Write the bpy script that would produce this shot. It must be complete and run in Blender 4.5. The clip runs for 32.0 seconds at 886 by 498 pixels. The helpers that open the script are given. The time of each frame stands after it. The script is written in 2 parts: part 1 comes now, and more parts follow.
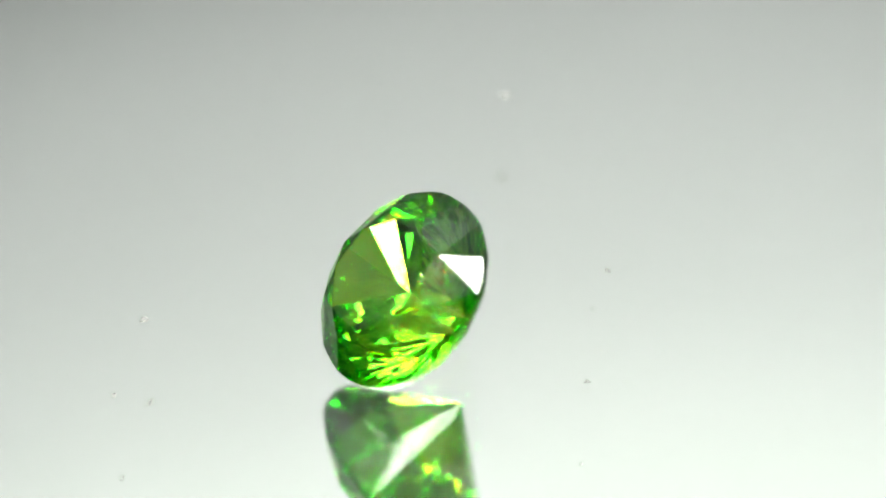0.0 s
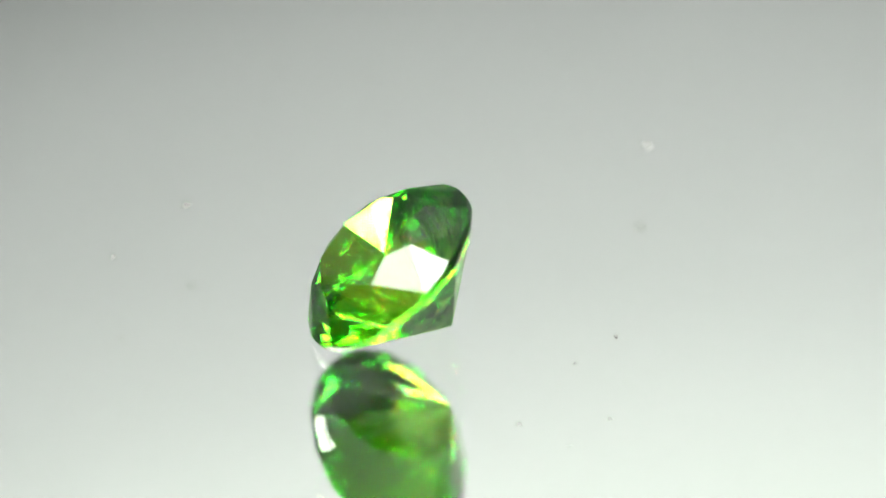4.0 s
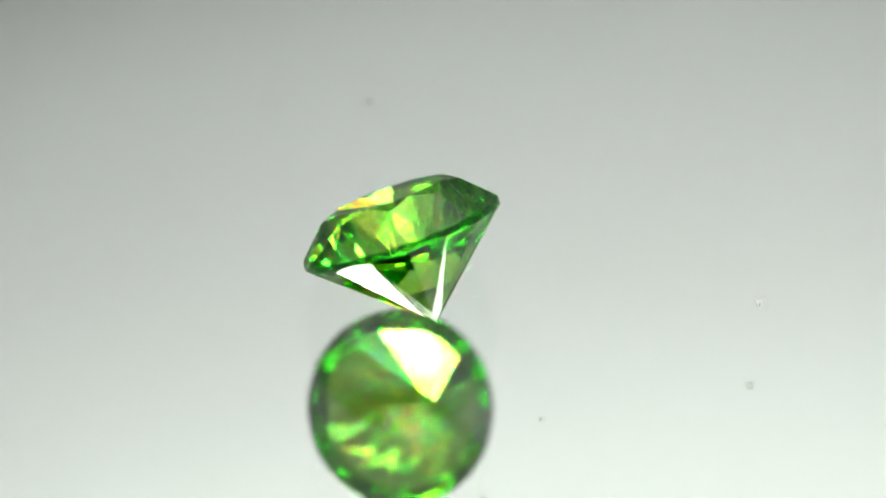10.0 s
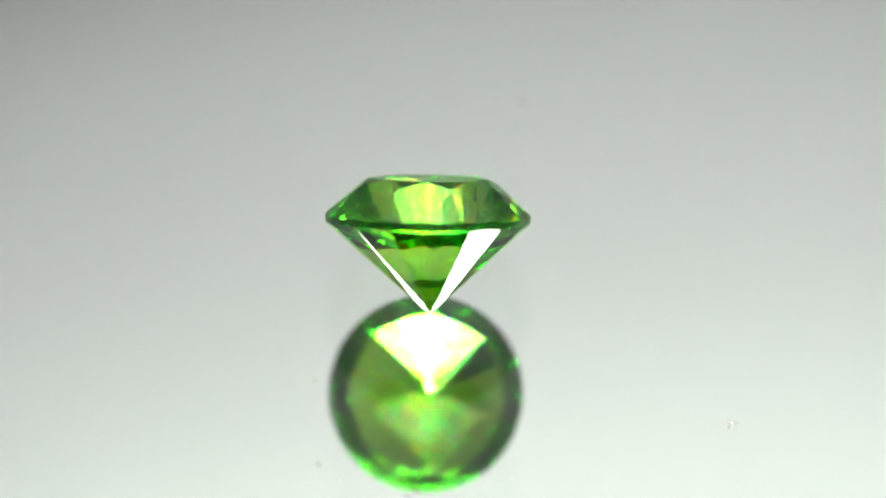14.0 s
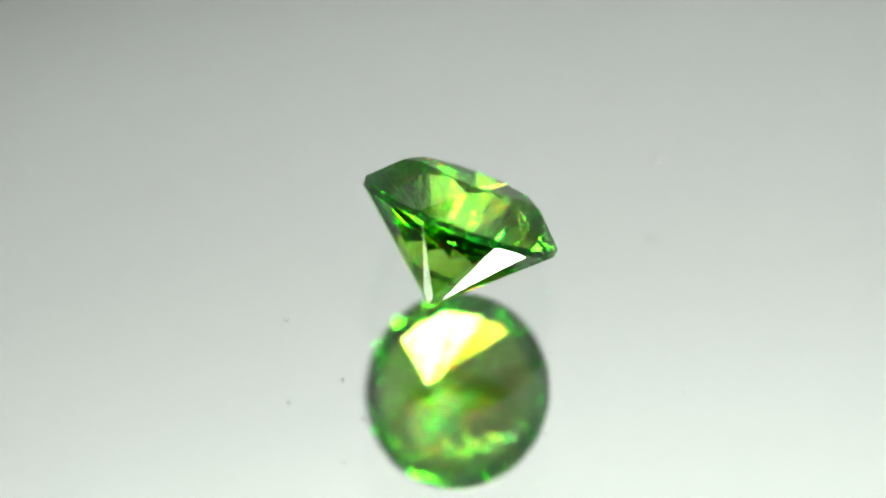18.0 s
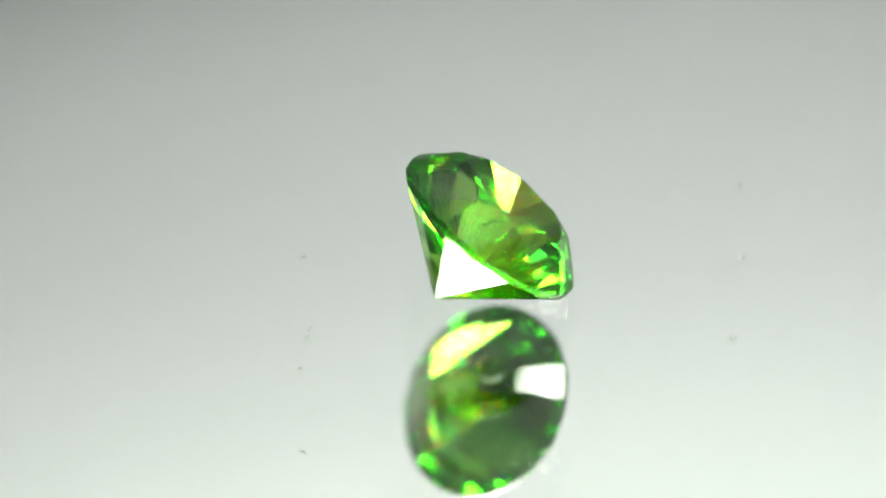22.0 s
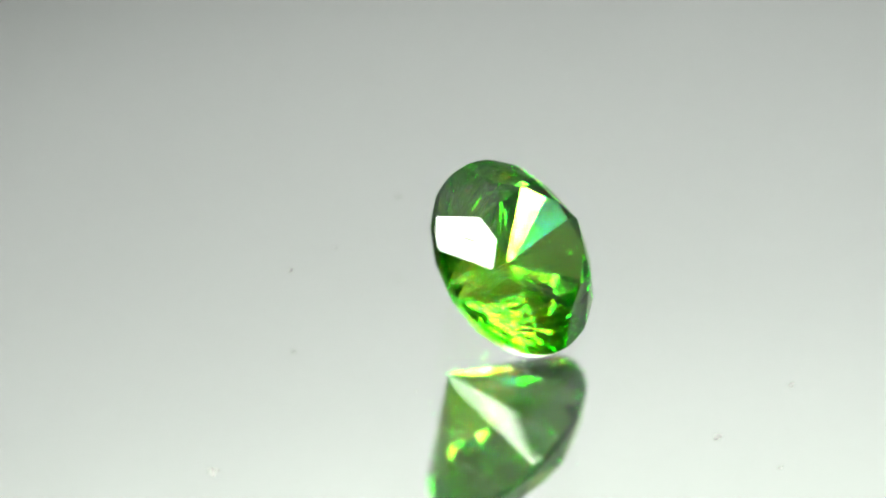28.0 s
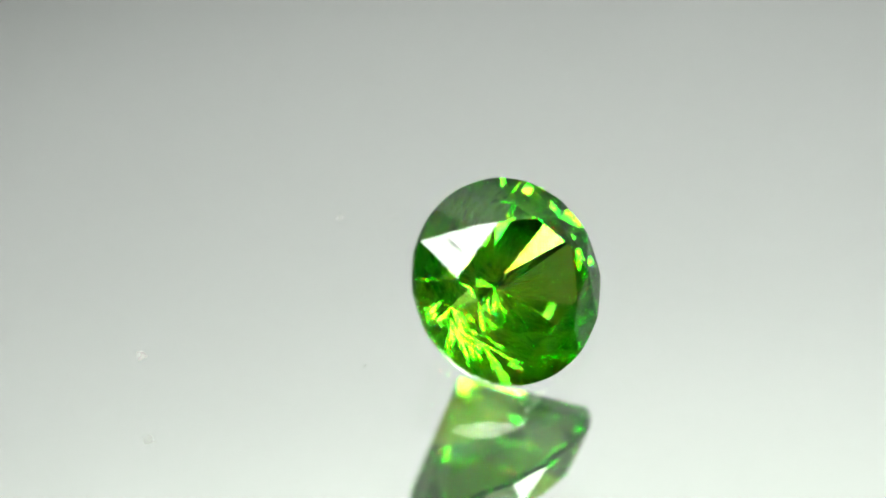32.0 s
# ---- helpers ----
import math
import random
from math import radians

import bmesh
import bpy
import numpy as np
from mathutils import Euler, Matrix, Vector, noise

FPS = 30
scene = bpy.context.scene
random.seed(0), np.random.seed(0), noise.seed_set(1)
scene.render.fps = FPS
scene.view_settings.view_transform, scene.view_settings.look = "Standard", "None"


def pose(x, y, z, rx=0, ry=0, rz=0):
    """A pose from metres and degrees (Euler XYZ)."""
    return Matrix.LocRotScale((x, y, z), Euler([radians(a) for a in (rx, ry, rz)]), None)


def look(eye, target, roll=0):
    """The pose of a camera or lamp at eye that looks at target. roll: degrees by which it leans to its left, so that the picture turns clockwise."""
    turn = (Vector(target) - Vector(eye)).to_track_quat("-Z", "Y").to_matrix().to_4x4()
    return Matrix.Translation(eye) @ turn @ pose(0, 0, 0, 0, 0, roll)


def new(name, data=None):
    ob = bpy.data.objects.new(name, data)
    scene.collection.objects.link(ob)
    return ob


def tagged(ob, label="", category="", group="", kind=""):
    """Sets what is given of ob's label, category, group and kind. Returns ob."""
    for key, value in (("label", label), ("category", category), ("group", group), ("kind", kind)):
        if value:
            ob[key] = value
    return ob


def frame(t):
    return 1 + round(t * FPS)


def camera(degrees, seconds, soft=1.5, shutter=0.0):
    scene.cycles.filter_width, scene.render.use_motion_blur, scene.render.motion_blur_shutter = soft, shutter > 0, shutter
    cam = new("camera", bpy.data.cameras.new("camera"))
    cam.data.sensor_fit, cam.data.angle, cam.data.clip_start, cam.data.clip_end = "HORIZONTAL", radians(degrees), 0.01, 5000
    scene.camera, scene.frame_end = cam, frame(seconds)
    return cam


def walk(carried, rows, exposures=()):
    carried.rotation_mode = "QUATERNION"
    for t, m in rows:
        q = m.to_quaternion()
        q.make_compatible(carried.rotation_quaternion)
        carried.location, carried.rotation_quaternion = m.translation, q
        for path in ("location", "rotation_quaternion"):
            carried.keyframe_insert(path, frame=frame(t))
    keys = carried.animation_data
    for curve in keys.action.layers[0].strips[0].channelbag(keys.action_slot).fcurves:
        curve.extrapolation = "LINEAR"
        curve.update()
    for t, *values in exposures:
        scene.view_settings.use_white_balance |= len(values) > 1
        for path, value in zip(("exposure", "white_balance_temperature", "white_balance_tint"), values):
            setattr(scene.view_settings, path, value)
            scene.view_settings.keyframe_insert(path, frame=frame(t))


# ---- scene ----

MM = 0.001
SPIN = 7.7116            # degrees a second, clockwise from above
SECONDS = 32.0

# ---- camera: a still macro lens over a slowly turning mirror ----
cam = camera(15.54, SECONDS, soft=1.6)
EYE = Vector((-0.2217, -58.520, 64.593)) * MM
AIM = EYE + Vector((0.0, 0.68509, -0.72846)) * 0.09
CAMERA_POSE = look(EYE, AIM, 0.98)
walk(cam, [(0.0, CAMERA_POSE), (SECONDS, CAMERA_POSE)], [(0.0, 0.13), (0.65, 0.13), (0.95, 0.0), (SECONDS, 0.0)])
cam.data.dof.use_dof = True
cam.data.dof.focus_distance = 0.0858
cam.data.dof.aperture_fstop = 32.0

scene.cycles.max_bounces = 32
scene.cycles.glossy_bounces = 24
scene.cycles.transmission_bounces = 32
scene.cycles.sample_clamp_indirect = 0.0

# ---- light: one large softbox overhead in a dark room ----
world = bpy.data.worlds.new("world")
world.use_nodes = True
world.node_tree.nodes["Background"].inputs["Color"].default_value = (0.01, 0.01, 0.011, 1)
world.node_tree.nodes["Background"].inputs["Strength"].default_value = 0.2
scene.world = world
# the third value is a fill glow added over the unlit cloth
SOFTBOX_EDGE, SOFTBOX_CORE, FILL_GLOW = 9.3, 26.0, 0.34
SOFTBOX_Z = 0.50
# lit parts of the cloth, fitted to where the facets flash: corners, then how far in and out the light fades along each
# edge
LAMP_PARTS = ((((-0.296, -0.105), (0.365, -0.105), (0.365, 0.036), (0.12, 0.104), (0.05, 0.104), (-0.296, 0.024)),
               ((-0.004, 0.016), (-0.004, 0.004), (-0.022, 0.003), (-0.004, 0.006), (-0.006, 0.008), (-0.004, 0.004))),
              (((-0.315, -0.152), (-0.205, -0.152), (-0.205, -0.09), (-0.315, -0.09)), ((-0.01, 0.006),) * 4))
SOFTBOX_SHAPE = ((-0.325, -0.165), (0.46, -0.165), (0.46, 0.33), (-0.325, 0.33))
SOFTBOX_YAW = -7.9


# ---- materials ----
def nodes_of(name):
    m = bpy.data.materials.new(name)
    m.use_nodes = True
    nt = m.node_tree
    nt.nodes.clear()
    out = nt.nodes.new("ShaderNodeOutputMaterial")
    return m, nt, out


def noise_of(nt, scale, detail=4.0, rough=0.6):
    co = nt.nodes.new("ShaderNodeTexCoord")
    n = nt.nodes.new("ShaderNodeTexNoise")
    n.inputs["Scale"].default_value = scale
    n.inputs["Detail"].default_value = detail
    n.inputs["Roughness"].default_value = rough
    nt.links.new(co.outputs["Object"], n.inputs["Vector"])
    return n


def ramp_of(nt, source, stops):
    r = nt.nodes.new("ShaderNodeValToRGB")
    els = r.color_ramp.elements
    while len(els) < len(stops):
        els.new(0.5)
    for el, (pos, col) in zip(els, stops):
        el.position, el.color = pos, (*col, 1)
    nt.links.new(source, r.inputs["Fac"])
    return r


def surface(name, low, high, scale, rough, metal=0.0, bump=0.0, bump_scale=None):
    """A plain surface whose colour wavers between two tones, with fine relief."""
    m, nt, out = nodes_of(name)
    b = nt.nodes.new("ShaderNodeBsdfPrincipled")
    b.inputs["Roughness"].default_value = rough
    b.inputs["Metallic"].default_value = metal
    n = noise_of(nt, scale)
    r = ramp_of(nt, n.outputs["Fac"], [(0.3, low), (0.7, high)])
    nt.links.new(r.outputs["Color"], b.inputs["Base Color"])
    if bump:
        n2 = noise_of(nt, bump_scale or scale * 8, 6.0)
        bp = nt.nodes.new("ShaderNodeBump")
        bp.inputs["Strength"].default_value = bump
        bp.inputs["Distance"].default_value = 0.2 / (bump_scale or scale * 8)
        nt.links.new(n2.outputs["Fac"], bp.inputs["Height"])
        nt.links.new(bp.outputs["Normal"], b.inputs["Normal"])
    nt.links.new(b.outputs["BSDF"], out.inputs["Surface"])
    return m


def gem_material(name, tint, iors, gloss, rough=0.0):
    """Green garnet: five refractions from red to blue under a Fresnel gloss, so that it splits white light into fire."""
    m, nt, out = nodes_of(name)
    red, green, blue = tint
    bands = ((0.50 * red, 0.0, 0.0), (0.50 * red, 0.22 * green, 0.0), (0.0, 0.46 * green, 0.0), (0.0, 0.32 * green, 0.35 * blue), (0.0, 0.0, 0.65 * blue))
    total = None
    for k, c in enumerate(bands):
        r = nt.nodes.new("ShaderNodeBsdfRefraction")
        r.inputs["Color"].default_value = (*c, 1)
        r.inputs["IOR"].default_value = iors[0] + (iors[1] - iors[0]) * k / 4
        r.inputs["Roughness"].default_value = rough
        if total is None:
            total = r
        else:
            both = nt.nodes.new("ShaderNodeAddShader")
            nt.links.new(total.outputs[0], both.inputs[0])
            nt.links.new(r.outputs[0], both.inputs[1])
            total = both
    g = nt.nodes.new("ShaderNodeBsdfGlossy")
    g.inputs["Roughness"].default_value = rough
    if rough:                                    # ground, not polished
        grain = nt.nodes.new("ShaderNodeBump")
        grain.inputs["Strength"].default_value = 0.7
        grain.inputs["Distance"].default_value = 0.00002
        nt.links.new(noise_of(nt, 14000, 5.0).outputs["Fac"], grain.inputs["Height"])
        for n in [n for n in nt.nodes if n.type in ("BSDF_REFRACTION", "BSDF_GLOSSY")]:
            nt.links.new(grain.outputs["Normal"], n.inputs["Normal"])
    f = nt.nodes.new("ShaderNodeFresnel")
    f.inputs["IOR"].default_value = sum(iors) / 2
    body = ramp_of(nt, f.outputs[0], [(0.3, (0.97, 1.0, 0.95)), (0.9, gloss)])   # total reflection keeps the body colour
    nt.links.new(body.outputs["Color"], g.inputs["Color"])
    mix = nt.nodes.new("ShaderNodeMixShader")
    nt.links.new(f.outputs[0], mix.inputs[0])
    nt.links.new(total.outputs[0], mix.inputs[1])
    nt.links.new(g.outputs[0], mix.inputs[2])
    nt.links.new(mix.outputs[0], out.inputs["Surface"])
    return m


def glass_material(name, colour, ior, rough=0.0):
    m, nt, out = nodes_of(name)
    g = nt.nodes.new("ShaderNodeBsdfGlass")
    g.inputs["Color"].default_value = (*colour, 1)
    g.inputs["IOR"].default_value = ior
    g.inputs["Roughness"].default_value = rough
    nt.links.new(g.outputs[0], out.inputs["Surface"])
    return m


def silver_material(name):
    m, nt, out = nodes_of(name)
    g = nt.nodes.new("ShaderNodeBsdfGlossy")
    g.inputs["Color"].default_value = (0.90, 0.925, 0.90, 1)
    g.inputs["Roughness"].default_value = 0.0
    nt.links.new(g.outputs[0], out.inputs["Surface"])
    return m


def lamp_material(name, colour, edge, core, glow, centre, spread, z):
    """Diffuser cloth: lit in fitted parts, brightest at the bulb, and an added faint fill glow over the rest of the
    cloth.
    """
    m, nt, out = nodes_of(name)
    co = nt.nodes.new("ShaderNodeTexCoord")

    def vector(op, source, value):
        n = nt.nodes.new("ShaderNodeVectorMath")
        n.operation = op
        n.inputs[1].default_value = value
        nt.links.new(source, n.inputs[0])
        return n

    def maths(op, source, *values):
        n = nt.nodes.new("ShaderNodeMath")
        n.operation = op
        if source is not None:
            nt.links.new(source, n.inputs[0])
        for k, v in values:
            if isinstance(v, float):
                n.inputs[k].default_value = v
            else:
                nt.links.new(v, n.inputs[k])
        return n.outputs[0]

    off = vector("DIVIDE", vector("SUBTRACT", co.outputs["Object"], (*centre, z)).outputs[0], (*spread, 1.0))
    dot = vector("DOT_PRODUCT", off.outputs[0], (0, 0, 0))
    nt.links.new(off.outputs[0], dot.inputs[1])
    bulb = maths("MULTIPLY_ADD", maths("POWER", None, (0, 1 / math.e), (1, dot.outputs["Value"])), (1, core), (2, edge - glow))
    shares = []
    for corners, fades in LAMP_PARTS:
        lit = None
        for (x0, y0), (x1, y1), (near, far_end) in zip(corners, corners[1:] + corners[:1], fades):
            long = math.hypot(x1 - x0, y1 - y0)
            nx, ny = (y1 - y0) / long, (x0 - x1) / long       # outwards
            far = vector("DOT_PRODUCT", co.outputs["Object"], (nx, ny, 0)).outputs["Value"]
            out_by = maths("SUBTRACT", far, (1, nx * x0 + ny * y0))
            r = nt.nodes.new("ShaderNodeMapRange")
            for key, v in (("From Min", near), ("From Max", far_end), ("To Min", 1.0), ("To Max", 0.0)):
                r.inputs[key].default_value = v
            nt.links.new(out_by, r.inputs["Value"])
            lit = r.outputs["Result"] if lit is None else maths("MULTIPLY", lit, (1, r.outputs["Result"]))
        shares.append(lit)
    lit = maths("MAXIMUM", shares[0], (1, shares[1]))
    total = maths("MULTIPLY_ADD", bulb, (1, lit), (2, glow))
    e = nt.nodes.new("ShaderNodeEmission")
    e.inputs["Color"].default_value = (*colour, 1)
    nt.links.new(total, e.inputs["Strength"])
    nt.links.new(e.outputs[0], out.inputs["Surface"])
    return m


def dust_material(name, low, high, clear):
    """Thin translucent dust: part of it lets the mirror show through."""
    m = surface(name, low, high, 26000, 0.8, bump=0.4)
    nt = m.node_tree
    for n in nt.nodes:
        if n.type == "VALTORGB":
            n.color_ramp.elements[0].position, n.color_ramp.elements[1].position = 0.44, 0.56
    out = [n for n in nt.nodes if n.type == "OUTPUT_MATERIAL"][0]
    b = [n for n in nt.nodes if n.type == "BSDF_PRINCIPLED"][0]
    t = nt.nodes.new("ShaderNodeBsdfTransparent")
    mix = nt.nodes.new("ShaderNodeMixShader")
    mix.inputs[0].default_value = clear
    thin = nt.nodes.new("ShaderNodeBsdfTranslucent")
    nt.links.new(b.inputs["Base Color"].links[0].from_socket, thin.inputs["Color"])
    body = nt.nodes.new("ShaderNodeMixShader")
    body.inputs[0].default_value = 0.45
    nt.links.new(b.outputs[0], body.inputs[1])
    nt.links.new(thin.outputs[0], body.inputs[2])
    nt.links.new(body.outputs[0], mix.inputs[1])
    nt.links.new(t.outputs[0], mix.inputs[2])
    nt.links.new(mix.outputs[0], out.inputs["Surface"])
    return m


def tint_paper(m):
    """Puts the cool cast of the light low on the backdrop into the paper colour: a cool grey at the foot to a neutral
    grey above.
    """
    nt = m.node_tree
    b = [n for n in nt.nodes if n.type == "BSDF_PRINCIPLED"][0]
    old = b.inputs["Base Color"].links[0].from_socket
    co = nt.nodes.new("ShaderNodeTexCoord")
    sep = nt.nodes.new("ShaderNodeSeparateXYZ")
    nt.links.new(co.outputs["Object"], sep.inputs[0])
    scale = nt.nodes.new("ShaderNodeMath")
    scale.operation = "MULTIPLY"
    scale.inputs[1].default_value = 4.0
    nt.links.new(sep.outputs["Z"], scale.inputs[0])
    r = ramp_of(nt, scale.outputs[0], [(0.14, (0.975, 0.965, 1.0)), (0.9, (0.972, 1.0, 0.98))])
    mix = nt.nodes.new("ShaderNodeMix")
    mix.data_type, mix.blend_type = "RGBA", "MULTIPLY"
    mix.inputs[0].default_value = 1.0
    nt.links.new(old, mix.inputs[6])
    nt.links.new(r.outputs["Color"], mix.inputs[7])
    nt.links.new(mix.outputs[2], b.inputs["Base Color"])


GEM = gem_material("green_garnet", (0.66, 0.97, 0.32), (1.867, 1.915), (0.55, 0.93, 0.42))
GIRDLE = gem_material("frosted_garnet", (0.24, 0.52, 0.12), (1.872, 1.910), (0.8, 0.95, 0.5), 0.25)
GLASS = glass_material("float_glass", (0.985, 1.0, 0.985), 1.52)
SILVER = silver_material("silvering")
DIFFUSER = lamp_material("diffuser_cloth", (1.0, 0.985, 0.96), SOFTBOX_EDGE, SOFTBOX_CORE, FILL_GLOW, (0.02, -0.01), (0.15, 0.08), SOFTBOX_Z)
BLACK_CLOTH = surface("black_cloth", (0.012, 0.012, 0.013), (0.02, 0.02, 0.021), 60, 0.9, bump=0.3)
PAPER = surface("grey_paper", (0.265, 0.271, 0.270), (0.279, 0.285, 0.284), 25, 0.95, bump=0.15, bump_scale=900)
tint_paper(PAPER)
TABLE = surface("dark_laminate", (0.03, 0.028, 0.027), (0.045, 0.042, 0.04), 30, 0.45, bump=0.1)
WALL = surface("wall_paint", (0.13, 0.13, 0.128), (0.16, 0.16, 0.157), 6, 0.9, bump=0.2)
PLASTIC = surface("black_plastic", (0.018, 0.018, 0.019), (0.026, 0.026, 0.027), 90, 0.5)
METAL = surface("brushed_aluminium", (0.5, 0.5, 0.5), (0.62, 0.62, 0.62), 120, 0.35, metal=1.0)
DUST_GREY = dust_material("grey_dust", (0.38, 0.38, 0.35), (0.70, 0.70, 0.65), 0.80)
DUST_PALE = dust_material("pale_dust", (0.54, 0.54, 0.50), (0.78, 0.775, 0.72), 0.73)
NEEDLE = glass_material("needle_inclusion", (0.95, 1.0, 0.7), 0.60)
SILK = dust_material("silk_fibre", (0.22, 0.36, 0.08), (0.42, 0.58, 0.18), 0.3)
CRACK = surface("dark_crack", (0.008, 0.014, 0.006), (0.02, 0.03, 0.012), 20000, 0.9)


# ---- mesh helpers ----
def mesh_of(name, verts, faces, material):
    me = bpy.data.meshes.new(name)
    me.from_pydata([tuple(v) for v in verts], [], faces)
    me.materials.append(material)
    me.update()
    return me


def part(name, bm, material, parent, label=""):
    """Links a bmesh as one mesh object under a thing or a part."""
    me = bpy.data.meshes.new(name)
    bm.to_mesh(me)
    bm.free()
    me.materials.append(material)
    ob = new(name, me)
    ob.parent = parent
    return tagged(ob, label)


def part_mesh(name, verts, faces, material, parent, label=""):
    ob = new(name, mesh_of(name, verts, faces, material))
    ob.parent = parent
    return tagged(ob, label)


def box_bm(x0, x1, y0, y1, z0, z1, bevel=0.0):
    bm = bmesh.new()
    bmesh.ops.create_cube(bm, size=1.0)
    for v in bm.verts:
        v.co = Vector(((x0 + x1) / 2 + v.co.x * (x1 - x0), (y0 + y1) / 2 + v.co.y * (y1 - y0), (z0 + z1) / 2 + v.co.z * (z1 - z0)))
    if bevel:
        bmesh.ops.bevel(bm, geom=list(bm.edges), offset=bevel, segments=2, affect="EDGES", profile=0.5)
    return bm


def disc_bm(radius, z0, z1, bevel=0.0, n=96, cap_bottom=True):
    bm = bmesh.new()
    rings = [(radius - bevel, z1), (radius, z1 - bevel), (radius, z0 + bevel), (radius - bevel, z0)] if bevel else [(radius, z1), (radius, z0)]
    loops = []
    for r, z in rings:
        loops.append([bm.verts.new((r * math.cos(2 * math.pi * i / n), r * math.sin(2 * math.pi * i / n), z)) for i in range(n)])
    bm.faces.new(loops[0])
    for a, b in zip(loops, loops[1:]):
        for i in range(n):
            bm.faces.new((a[i], b[i], b[(i + 1) % n], a[(i + 1) % n]))
    if cap_bottom:
        bm.faces.new(list(reversed(loops[-1])))
    return bm


# ---- the room round the table ----
def build_room():
    floor = new("floor", bpy.data.meshes.new("floor"))
    part_to(floor, box_bm(-1.6, 1.6, -1.8, 1.4, -0.86, -0.80), WALL)
    tagged(floor, "grey painted studio floor", "floor", kind="structure")
    ceiling = new("ceiling", bpy.data.meshes.new("ceiling"))
    part_to(ceiling, box_bm(-1.6, 1.6, -1.8, 1.4, 1.6, 1.66), WALL)
    tagged(ceiling, "grey painted studio ceiling", "ceiling", kind="structure")
    for name, b in (("wall_north", (-1.6, 1.6, 1.4, 1.46)), ("wall_south", (-1.6, 1.6, -1.86, -1.8)), ("wall_west", (-1.66, -1.6, -1.86, 1.46)), ("wall_east", (1.6, 1.66, -1.86, 1.46))):
        w = new(name, bpy.data.meshes.new(name))
        part_to(w, box_bm(*b, -0.86, 1.66), WALL)
        tagged(w, "matt grey studio wall", "wall", kind="structure")


def part_to(ob, bm, material):
    bm.to_mesh(ob.data)
    bm.free()
    ob.data.materials.append(material)
    return ob


def build_table():
    t = tagged(new("table"), "dark laminate work table under the turntable", "table")
    t.location = (0, 0, -0.80)
    part("tabletop", box_bm(-0.5, 0.5, -0.45, 0.62, 0.74, 0.772, 0.003), TABLE, t)
    for x in (-0.46, 0.42):
        for y in (-0.41, 0.54):
            part("leg", box_bm(x, x + 0.04, y, y + 0.04, 0.0, 0.74, 0.002), METAL, t, "aluminium table leg")


def build_softbox():
    s = tagged(new("softbox"), "large black softbox with a glowing white diffuser", "lamp")
    z, n = SOFTBOX_Z, len(SOFTBOX_SHAPE)
    cx, cy, h, q = 0.04, -0.01, 0.26, 0.07
    part_mesh("diffuser", [(x, y, z) for x, y in SOFTBOX_SHAPE], [tuple(reversed(range(n)))], DIFFUSER, s, "glowing white diffuser cloth")
    outer = [(cx + (x - cx) * 1.04, cy + (y - cy) * 1.10) for x, y in SOFTBOX_SHAPE]
    ring = []
    for shape, level in ((SOFTBOX_SHAPE, z - 0.004), (outer, z - 0.004), (outer, z + 0.03), (SOFTBOX_SHAPE, z + 0.03)):
        ring += [(x, y, level) for x, y in shape]
    sides = []
    for a in range(4):
        b = (a + 1) % 4
        sides += [(a * n + k, a * n + (k + 1) % n, b * n + (k + 1) % n, b * n + k) for k in range(n)]
    part_mesh("rim", ring, sides, BLACK_CLOTH, s)
    top = [(cx + q * math.cos(a), cy + q * math.sin(a)) for a in (math.atan2(y - cy, x - cx) for x, y in outer)]
    shell = [(x, y, z + 0.03) for x, y in outer] + [(x, y, z + h) for x, y in top]
    part_mesh("shell", shell, [(k, (k + 1) % n, n + (k + 1) % n, n + k) for k in range(n)] + [tuple(range(n, 2 * n))], BLACK_CLOTH, s, "black cloth shell")
    part("lamp_head", disc_bm_at(cx, cy, 0.06, z + h, z + h + 0.16), PLASTIC, s)
    part("boom", box_bm(cx - 0.015, cx + 0.015, cy - 0.015, cy + 0.015, z + h + 0.16, 1.6), METAL, s, "aluminium ceiling pole")
    s.rotation_euler = (0, 0, radians(SOFTBOX_YAW))


def disc_bm_at(cx, cy, r, z0, z1):
    bm = disc_bm(r, z0, z1, 0.004, 40)
    bmesh.ops.translate(bm, verts=bm.verts, vec=(cx, cy, 0))
    return bm


# a paper shade round the mirror: tall and flaring at the back, low and upright at the sides, open towards the lens; the
# unseen sides are added to set the light in the stone
PAPER_LEAN = ((0.013, 0.0), (0.038, 28.0), (0.06, 33.5), (0.15, 33.0), (0.60, 27.0))
PAPER_R, PAPER_TILT, PAPER_OPEN, PAPER_SIDES = 0.054, 5.8, 77.0, (0.084, 0.115)


def lean_at(z):
    for (a, la), (b, lb) in zip(PAPER_LEAN, PAPER_LEAN[1:]):
        if z < b:
            return la + (lb - la) * max(0.0, (z - a) / (b - a))
    return PAPER_LEAN[-1][1]


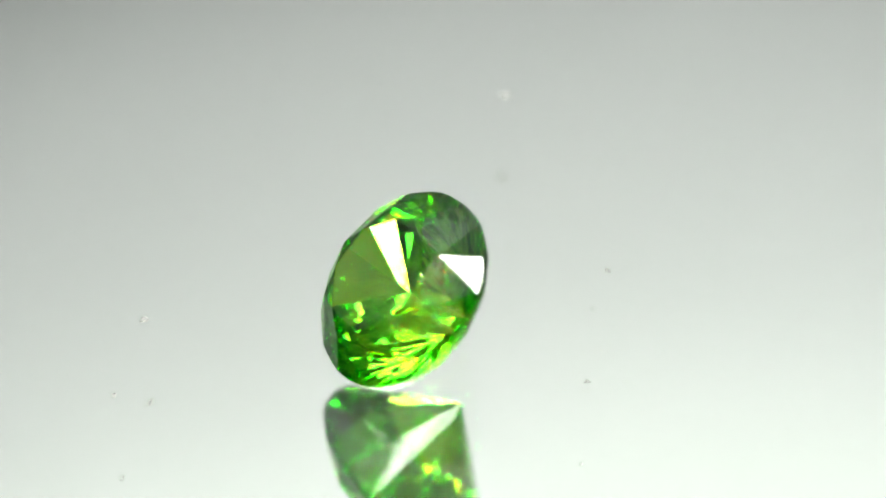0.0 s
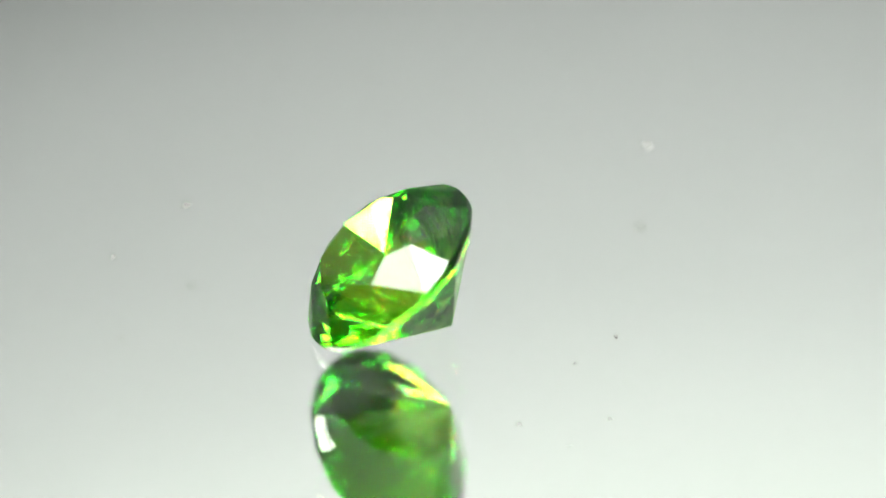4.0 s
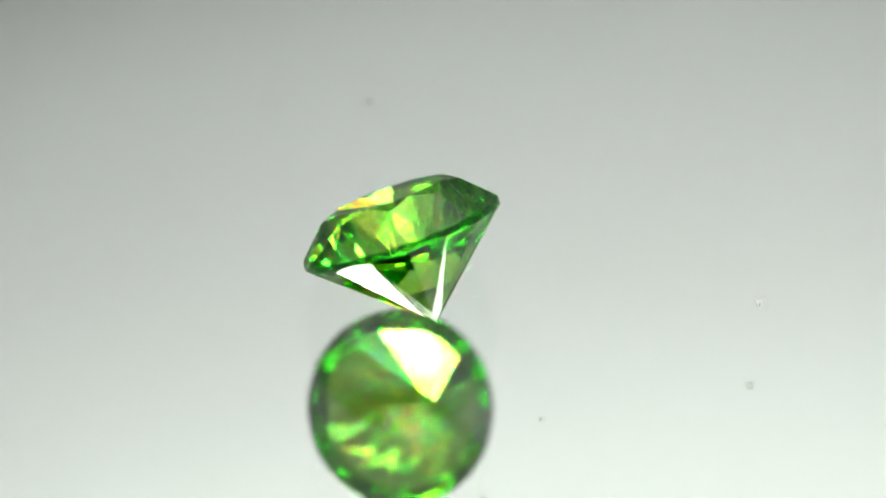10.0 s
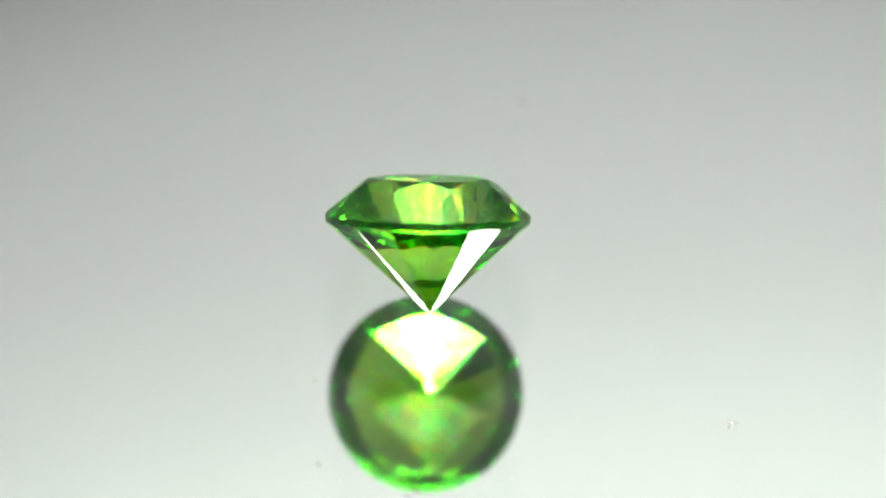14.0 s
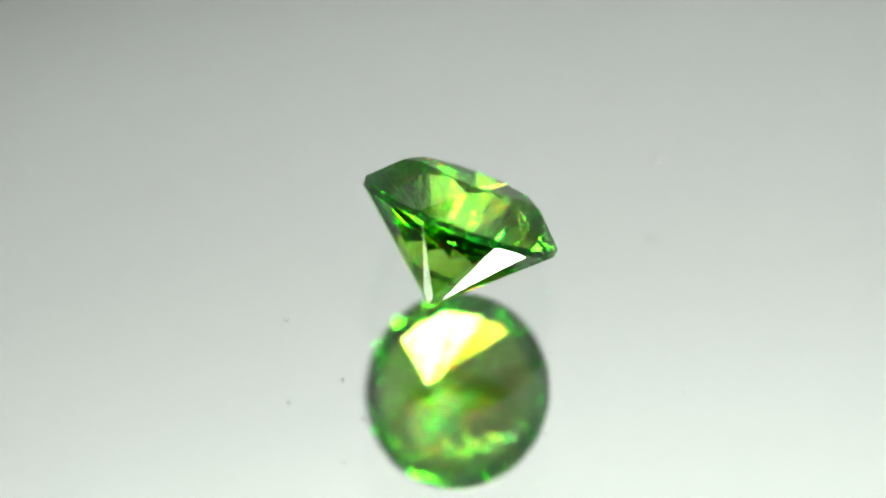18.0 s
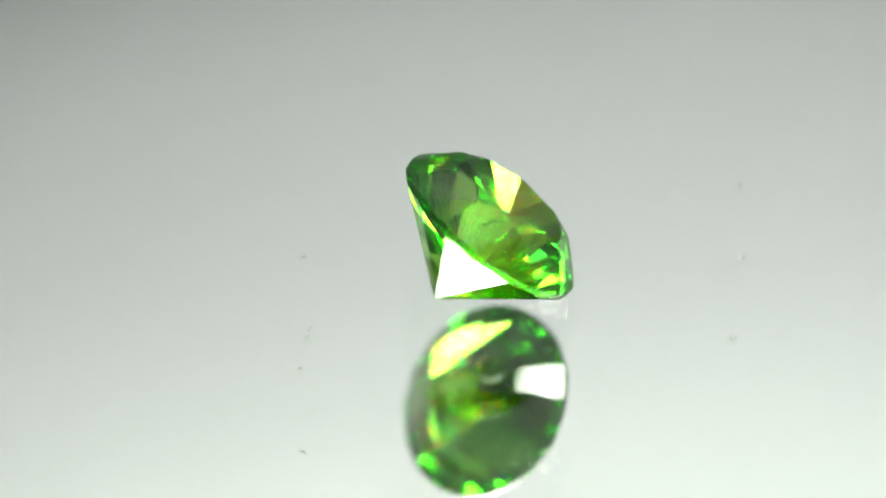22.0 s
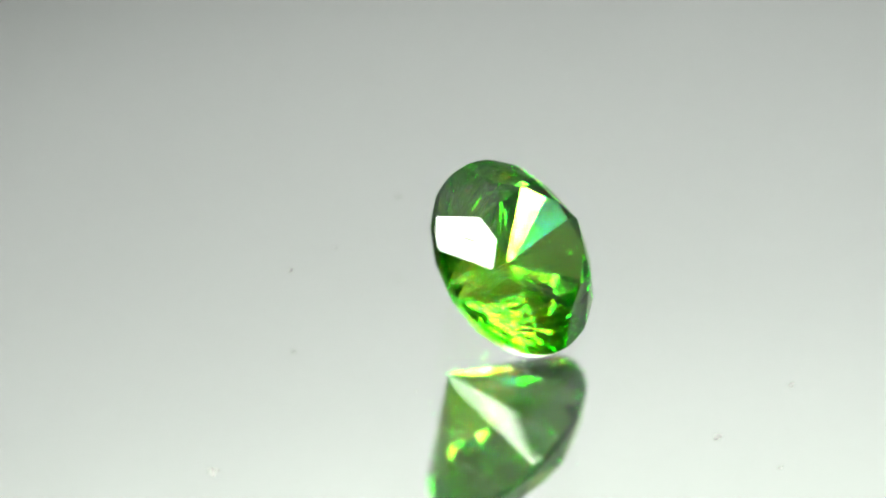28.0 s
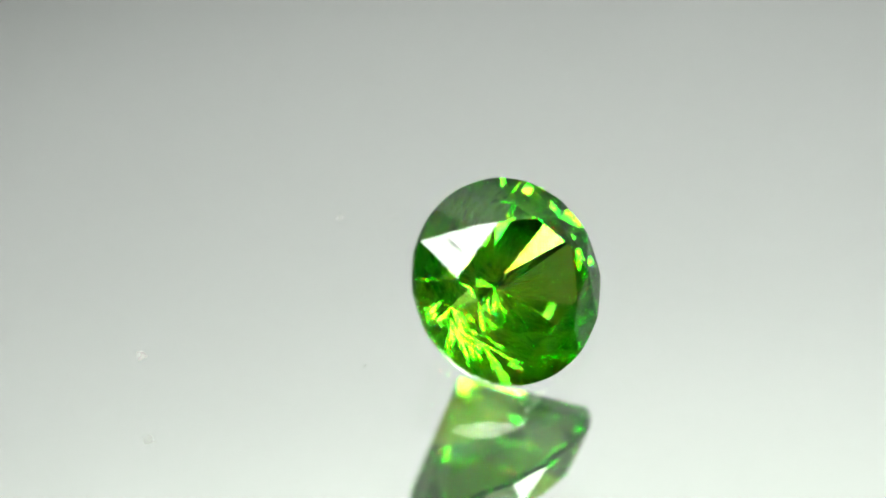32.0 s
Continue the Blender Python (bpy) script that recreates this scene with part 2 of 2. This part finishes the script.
def build_backdrop():
    n, arcs = 90, 72
    columns = []
    for k in range(arcs + 1):
        a = -PAPER_OPEN + 2 * PAPER_OPEN * k / arcs
        side = min(1.0, max(0.0, (abs(a) - 36.0) / 26.0))
        side = side * side * (3 - 2 * side)
        step = (0.49 + (PAPER_SIDES[a > 0] - 0.49) * side) / n
        r, z, column = PAPER_R, -0.028, []
        for i in range(n + 1):
            column.append((radians(a), r, z))
            lean = radians(lean_at(z) * (1 - 0.85 * side))
            r += step * math.sin(lean)
            z += step * math.cos(lean)
        columns.append(column)
    verts, faces = [], []
    for off in (0.0, 0.0006):
        for i in range(n + 1):
            for a, r, z in (column[i] for column in columns):
                verts.append(((r + off) * math.sin(a), (r + off) * math.cos(a), z))
    w, m = arcs + 1, (arcs + 1) * (n + 1)
    for i in range(n):
        for k in range(arcs):
            a = i * w + k
            faces += [(a, a + 1, a + w + 1, a + w), (m + a + 1, m + a, m + a + w, m + a + w + 1)]
        a, b = i * w, i * w + arcs
        faces += [(a, a + w, m + a + w, m + a), (b + w, b, m + b, m + b + w)]
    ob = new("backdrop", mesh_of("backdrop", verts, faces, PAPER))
    ob.rotation_euler = (0, radians(PAPER_TILT), 0)
    for f in ob.data.polygons:
        f.use_smooth = True
    tagged(ob, "flared light grey paper backdrop with added unseen sides round the mirror", "backdrop", kind="structure")


# ---- the turning mirror and its dust ----
# radius in mm, angle in degrees, size in mm, stretch, pale or not
DUST = ((3.07, 1.6, 0.12, 1.1, 0), (3.81, 253.6, 0.16, 1.3, 0), (4.05, 238.5, 0.07, 1.6, 0), (4.42, 217.2, 0.20, 1.3, 0), (4.4, 1.4, 0.05, 1.0, 0),
        (4.54, 271.7, 0.17, 1.4, 1), (6.79, 6.5, 0.12, 1.2, 0), (7.05, 352.5, 0.09, 1.5, 0), (8.0, 258.0, 0.08, 1.2, 1), (8.18, 76.2, 0.24, 1.2, 1),
        (8.33, 331.9, 0.33, 1.3, 1), (9.35, 92.5, 0.18, 1.4, 1), (10.41, 340.7, 0.10, 2.0, 0), (11.9, 324.4, 0.14, 1.6, 1),
        (4.66, 27.5, 0.035, 1.2, 1), (4.70, 271.2, 0.055, 1.5, 1), (5.05, 268.5, 0.03, 1.0, 1), (4.42, 288.8, 0.03, 1.0, 1), (2.60, 232.0, 0.03, 1.0, 1), (3.58, 235.8, 0.03, 1.6, 1), (3.40, 357.6, 0.04, 1.0, 1), (2.20, 349.2, 0.03, 1.0, 1), (0.80, 194.0, 0.09, 1.2, 1))


def speck_bm(size, stretch, seed):
    """A loose clump of tiny flakes; the smallest specks are a single flake."""
    rng = random.Random(seed)
    bm = bmesh.new()
    n = 1 if size < 0.06 else rng.randint(5, 7) if size < 0.15 else rng.randint(9, 13)
    for k in range(n):
        q = size * (0.8 if n == 1 else rng.uniform(0.20, 0.46))
        a, d = rng.uniform(0, 6.28), 0.0 if n == 1 else 0.42 * size * math.sqrt(rng.random())
        at = Vector((math.cos(a) * d * stretch, math.sin(a) * d, 0.10 * q + rng.uniform(0, 0.18) * size * (n > 1))) * MM
        tilt = Matrix.Rotation(rng.uniform(-0.7, 0.7), 4, "X") @ Matrix.Rotation(rng.uniform(0, 6.28), 4, "Z")
        flake = bmesh.ops.create_icosphere(bm, subdivisions=1, radius=0.5 * q * MM)["verts"]
        ph = rng.uniform(0, 6.28)
        for v in flake:
            c = v.co
            c *= 1 + 0.35 * math.sin(5 * c.x / (q * MM) + ph) + rng.uniform(-0.2, 0.2)
            v.co = tilt @ Vector((c.x * 1.3, c.y * 0.75, c.z * 0.35)) + at
    low = min(v.co.z for v in bm.verts)
    for v in bm.verts:
        v.co.z -= low
    return bm


def build_mirror():
    m = tagged(new("mirror_turntable"), "round dusty glass mirror turning on a black motor base", "mirror")
    part("glass", disc_bm(46 * MM, -3.0 * MM, 0.0, 0.3 * MM, 128, cap_bottom=False), GLASS, m, "clear polished glass disc")
    part("silvering", disc_bm(46 * MM, -3.6 * MM, -3.0 * MM, 0.0, 128), SILVER, m, "silver mirror backing")
    part("platter", disc_bm(43 * MM, -9.0 * MM, -3.6 * MM, 0.8 * MM, 96), PLASTIC, m, "black plastic platter")
    for i, (r, a, size, stretch, pale) in enumerate(DUST):
        rng = random.Random(50 + i)
        bm = speck_bm(size, stretch, i)
        bmesh.ops.rotate(bm, verts=bm.verts, cent=(0, 0, 0), matrix=Matrix.Rotation(rng.uniform(0, 6.28), 3, "Z"))
        bmesh.ops.translate(bm, verts=bm.verts, vec=(r * MM * math.cos(radians(a)), r * MM * math.sin(radians(a)), 0.0))
        part("dust_speck", bm, DUST_PALE if pale else DUST_GREY, m, "pale dust grain" if pale else "grey dust grain")
    return m


def build_base():
    b = tagged(new("turntable_base"), "black plastic motor base of the turntable", "turntable")
    b.location = (0, 0, -28 * MM)
    part("housing", disc_bm(40 * MM, 0.0, 16 * MM, 2 * MM, 96), PLASTIC, b)
    part("spindle", disc_bm(9 * MM, 16 * MM, 19 * MM, 0.0, 40), METAL, b, "aluminium spindle")


# ---- the stone: a round brilliant, proportions in mm ----
GIRDLE_R, PAVILION, GIRDLE_H, CROWN, TABLE_R = 2.751, 2.444, 0.245, 0.961, 1.590
CROWN_AT = (136.0, 178.0, 219.0, 265.0, 310.0, 355.0, 400.0, 450.0)
PAVILION_AT = (137.0, 182.0, 224.5, 269.0, 314.0, 359.0, 404.0, 452.0)
STAR_R, LOWER = 0.705, 0.86
LEAN, TURN, CULET = 41.78, 90.40, (-0.548, -0.179)
OFF = Vector((-0.014, 0.079, 0.0))      # the culet is a little off centre


def polar(a, r, z):
    return Vector((r * math.cos(radians(a)), r * math.sin(radians(a)), z))


def on_plane(a, r, p, q, s):
    """The point of the plane through p, q, s that stands at that angle and radius."""
    n = (q - p).cross(s - p)
    x, y = r * math.cos(radians(a)), r * math.sin(radians(a))
    return Vector((x, y, p.z - (n.x * (x - p.x) + n.y * (y - p.y)) / n.z))


def ring_angles(at):
    """The girdle angles of the main facets and of the points half way between them."""
    nxt = at[1:] + (at[0] + 360.0,)
    return at, tuple((a + b) / 2 for a, b in zip(at, nxt)), nxt


def stone_facets():
    """Faces as lists of points, by kind of facet."""
    zg, zt = PAVILION, PAVILION + GIRDLE_H
    zz = zt + CROWN
    r, tr = GIRDLE_R, TABLE_R
    kite, star, upper_faces, main, lower_faces, rim = [], [], [], [], [], []
    marks = set(round(a % 360, 4) for at in (CROWN_AT, PAVILION_AT) for ring in ring_angles(at)[:2] for a in ring)
    marks |= set(float(a) for a in range(0, 360, 4) if all(abs(a - m) > 1 for m in marks))
    marks = sorted(marks)
    marks = marks + [m + 360 for m in marks] + [m + 720 for m in marks[:2]]

    def arc(a0, a1, p, q, s):
        return [on_plane(a, r, p, q, s) for a in marks if a0 - 1e-3 <= a <= a1 + 1e-3]

    upper, lower = {}, {}

    def note(store, points):
        for p in points:
            store[round(math.degrees(math.atan2(p.y, p.x)) % 360, 3)] = p

    ks, mids, nxt = ring_angles(CROWN_AT)

    def star_point(i):
        u = STAR_R * r * math.cos(radians(mids[i] - ks[i]))
        return polar(mids[i], STAR_R * r, zt + CROWN * (r - u) / (r - tr))

    for i in range(8):
        tip, top = polar(ks[i], r, zt), polar(ks[i], tr, zz)
        s1, s0 = star_point(i), star_point(i - 1)
        kite.append([tip, s1, top, s0])
        star.append([top, s1, polar(nxt[i], tr, zz)])
        for a0, a1 in ((ks[i], mids[i]), (mids[i], nxt[i])):
            edge = arc(a0, a1, polar(a0, r, zt), polar(a1, r, zt), s1)
            note(upper, edge)
            upper_faces.append(edge + [s1])
    table = [[polar(k, tr, zz) for k in ks]]
    ks, mids, nxt = ring_angles(PAVILION_AT)

    def low_point(i):
        q = (1 - LOWER) * r
        return polar(mids[i], q, PAVILION / r * q * math.cos(radians(mids[i] - ks[i]))) - OFF * LOWER

    for i in range(8):
        main.append([polar(ks[i], r, zg), low_point(i), -OFF, low_point(i - 1)])
        for a0, a1 in ((ks[i], mids[i]), (mids[i], nxt[i])):
            edge = arc(a0, a1, polar(a0, r, zg), polar(a1, r, zg), low_point(i))
            note(lower, edge)
            lower_faces.append(edge + [low_point(i)])
    keys = sorted(upper)
    for a, b in zip(keys, keys[1:] + keys[:1]):
        rim.append([lower[a], lower[b], upper[b], upper[a]])
    return table, kite, star, upper_faces, rim, main, lower_faces


def facet_part(name, faces, material, parent, label=""):
    centre = Vector((0, 0, PAVILION))
    verts, index, polys = [], {}, []
    for f in faces:
        n = (f[1] - f[0]).cross(f[2] - f[0])
        mid = sum(f, Vector((0, 0, 0))) / len(f)
        f = f if n.dot(mid - centre) > 0 else list(reversed(f))
        poly = []
        for p in f:
            key = tuple(round(c, 5) for c in p)
            if key not in index:
                index[key] = len(verts)
                verts.append((p + OFF) * MM)
            poly.append(index[key])
        polys.append(poly)
    return part_mesh(name, verts, polys, material, parent, label)


def tube(bm, points, radius, sides=3):
    """A thin tapered thread through the points."""
    rings = []
    for i, p in enumerate(points):
        d = (points[min(i + 1, len(points) - 1)] - points[max(i - 1, 0)]).normalized()
        u = d.orthogonal().normalized()
        v = d.cross(u)
        q = radius * (1 - 0.7 * i / (len(points) - 1))
        rings.append([bm.verts.new(p + (u * math.cos(6.2832 * k / sides) + v * math.sin(6.2832 * k / sides)) * q) for k in range(sides)])
    for a, b in zip(rings, rings[1:]):
        for k in range(sides):
            bm.faces.new((a[k], a[(k + 1) % sides], b[(k + 1) % sides], b[k]))
    bm.faces.new(list(reversed(rings[0])))
    bm.faces.new(rings[-1])


SILK_FANS = ((322, 24), (322, 24), (72, 36), (72, 36), (20, 30), (175, 30), (0, 180))


def silk_bm(count, thin, thick, seed, fans=SILK_FANS, gaps=(0.10, 0.6)):
    """Curved hairs that fan out from a spot above the culet towards the girdle."""
    rng = random.Random(seed)
    bm = bmesh.new()
    for k in range(count):
        a = rng.gauss(*rng.choice(fans))
        r0, z0 = rng.uniform(0.10, 0.45), rng.uniform(0.55, 0.85)
        reach = rng.uniform(0.6, 1.75)
        bend, gap = rng.uniform(-8, 42), rng.uniform(*gaps)
        pts = []
        for i in range(9):
            f = i / 8
            r = r0 + reach * f
            z = max(PAVILION / GIRDLE_R * r + gap, z0) + 0.12 * math.sin(3.1 * f)
            pts.append((polar(a + bend * f * f, r, z) + OFF * min(1.0, z / PAVILION)) * MM)
        tube(bm, pts, rng.uniform(thin, thick) * MM)
    return bm


def stone_dust_bm(faces):
    """Pale motes that cling to the pavilion under the girdle."""
    rng = random.Random(21)
    bm = bmesh.new()
    for k in range(110):
        f = rng.choice([q for q in faces if len(q) > 4])
        i = rng.randrange(len(f) - 2)
        w = rng.uniform(0.02, 0.4)
        p = f[i].lerp(f[i + 1], rng.random()).lerp(f[-1], w) + OFF
        bmesh.ops.create_icosphere(bm, subdivisions=1, radius=rng.uniform(0.004, 0.009) * MM, matrix=Matrix.Translation(p * MM))
    return bm


def crack_bm():
    """A zigzag in the plane of one of the main crown facets."""
    rng = random.Random(4)
    k, zt = CROWN_AT[2], PAVILION + GIRDLE_H
    slope = CROWN / (GIRDLE_R - TABLE_R)
    a, b = polar(213.5, 2.19, 0), polar(225.0, 1.765, 0)
    side = Vector((-(b - a).y, (b - a).x, 0)).normalized()
    pts = []
    for i in range(15):
        q = a.lerp(b, i / 14) + side * rng.uniform(-0.03, 0.03)
        u = q.x * math.cos(radians(k)) + q.y * math.sin(radians(k))
        pts.append((Vector((q.x, q.y, zt + slope * (GIRDLE_R - u) + 0.003)) + OFF) * MM)
    bm = bmesh.new()
    tube(bm, pts, 0.027 * MM)
    return bm


STONE_TURN = Matrix.Rotation(radians(TURN), 4, "Z") @ Matrix.Rotation(radians(LEAN), 4, "Y")


def build_stone():
    s = tagged(new("gemstone"), "bright green round brilliant-cut gemstone leaning on a mirror", "gemstone")
    table, kite, star, upper_faces, rim, main, lower_faces = stone_facets()
    facet_part("table_facet", table, GEM, s, "large flat top facet of the crown")
    facet_part("girdle", rim, GIRDLE, s, "unpolished dark green girdle band")
    for name, faces in (("crown_kite_facet", kite), ("crown_star_facet", star), ("crown_girdle_facet", upper_faces), ("pavilion_main_facet", main), ("pavilion_girdle_facet", lower_faces)):
        for face in faces:
            facet_part(name, [face], GEM, s)
    pavilion = main + lower_faces
    part("silk_inclusion", silk_bm(220, 0.0028, 0.0060, 11), SILK, s, "spray of fine hair-like fibres inside the stone")["kind"] = "stuff"
    part("silk_inclusion", silk_bm(90, 0.0018, 0.0034, 13, ((160, 26), (205, 20)), (0.04, 0.3)), SILK, s, "tuft of pale hairs close under the surface")["kind"] = "stuff"
    part("needle_inclusion", silk_bm(30, 0.0014, 0.0030, 12), NEEDLE, s, "fine clear needles inside the stone")["kind"] = "stuff"
    part("dust_motes", stone_dust_bm(pavilion), DUST_PALE, s, "pale dust motes on the stone")["kind"] = "stuff"
    part("crack", crack_bm(), CRACK, s, "short dark zigzag crack in a crown facet")
    low = min((STONE_TURN @ (p + OFF)).z for f in pavilion + rim for p in f)
    return s, -low * MM + 2e-6


def motions():
    times = [0.5 * i for i in range(65)]
    spin = [(t, Matrix.Rotation(radians(-SPIN * (t - 14.0)), 4, "Z")) for t in times]
    walk(mirror, spin)
    rest = Matrix.Translation((CULET[0] * MM, CULET[1] * MM, stone_lift)) @ STONE_TURN
    walk(stone, [(t, m @ rest) for t, m in spin])


build_room()
build_table()
build_softbox()
build_backdrop()
build_base()
mirror = build_mirror()
stone, stone_lift = build_stone()
motions()
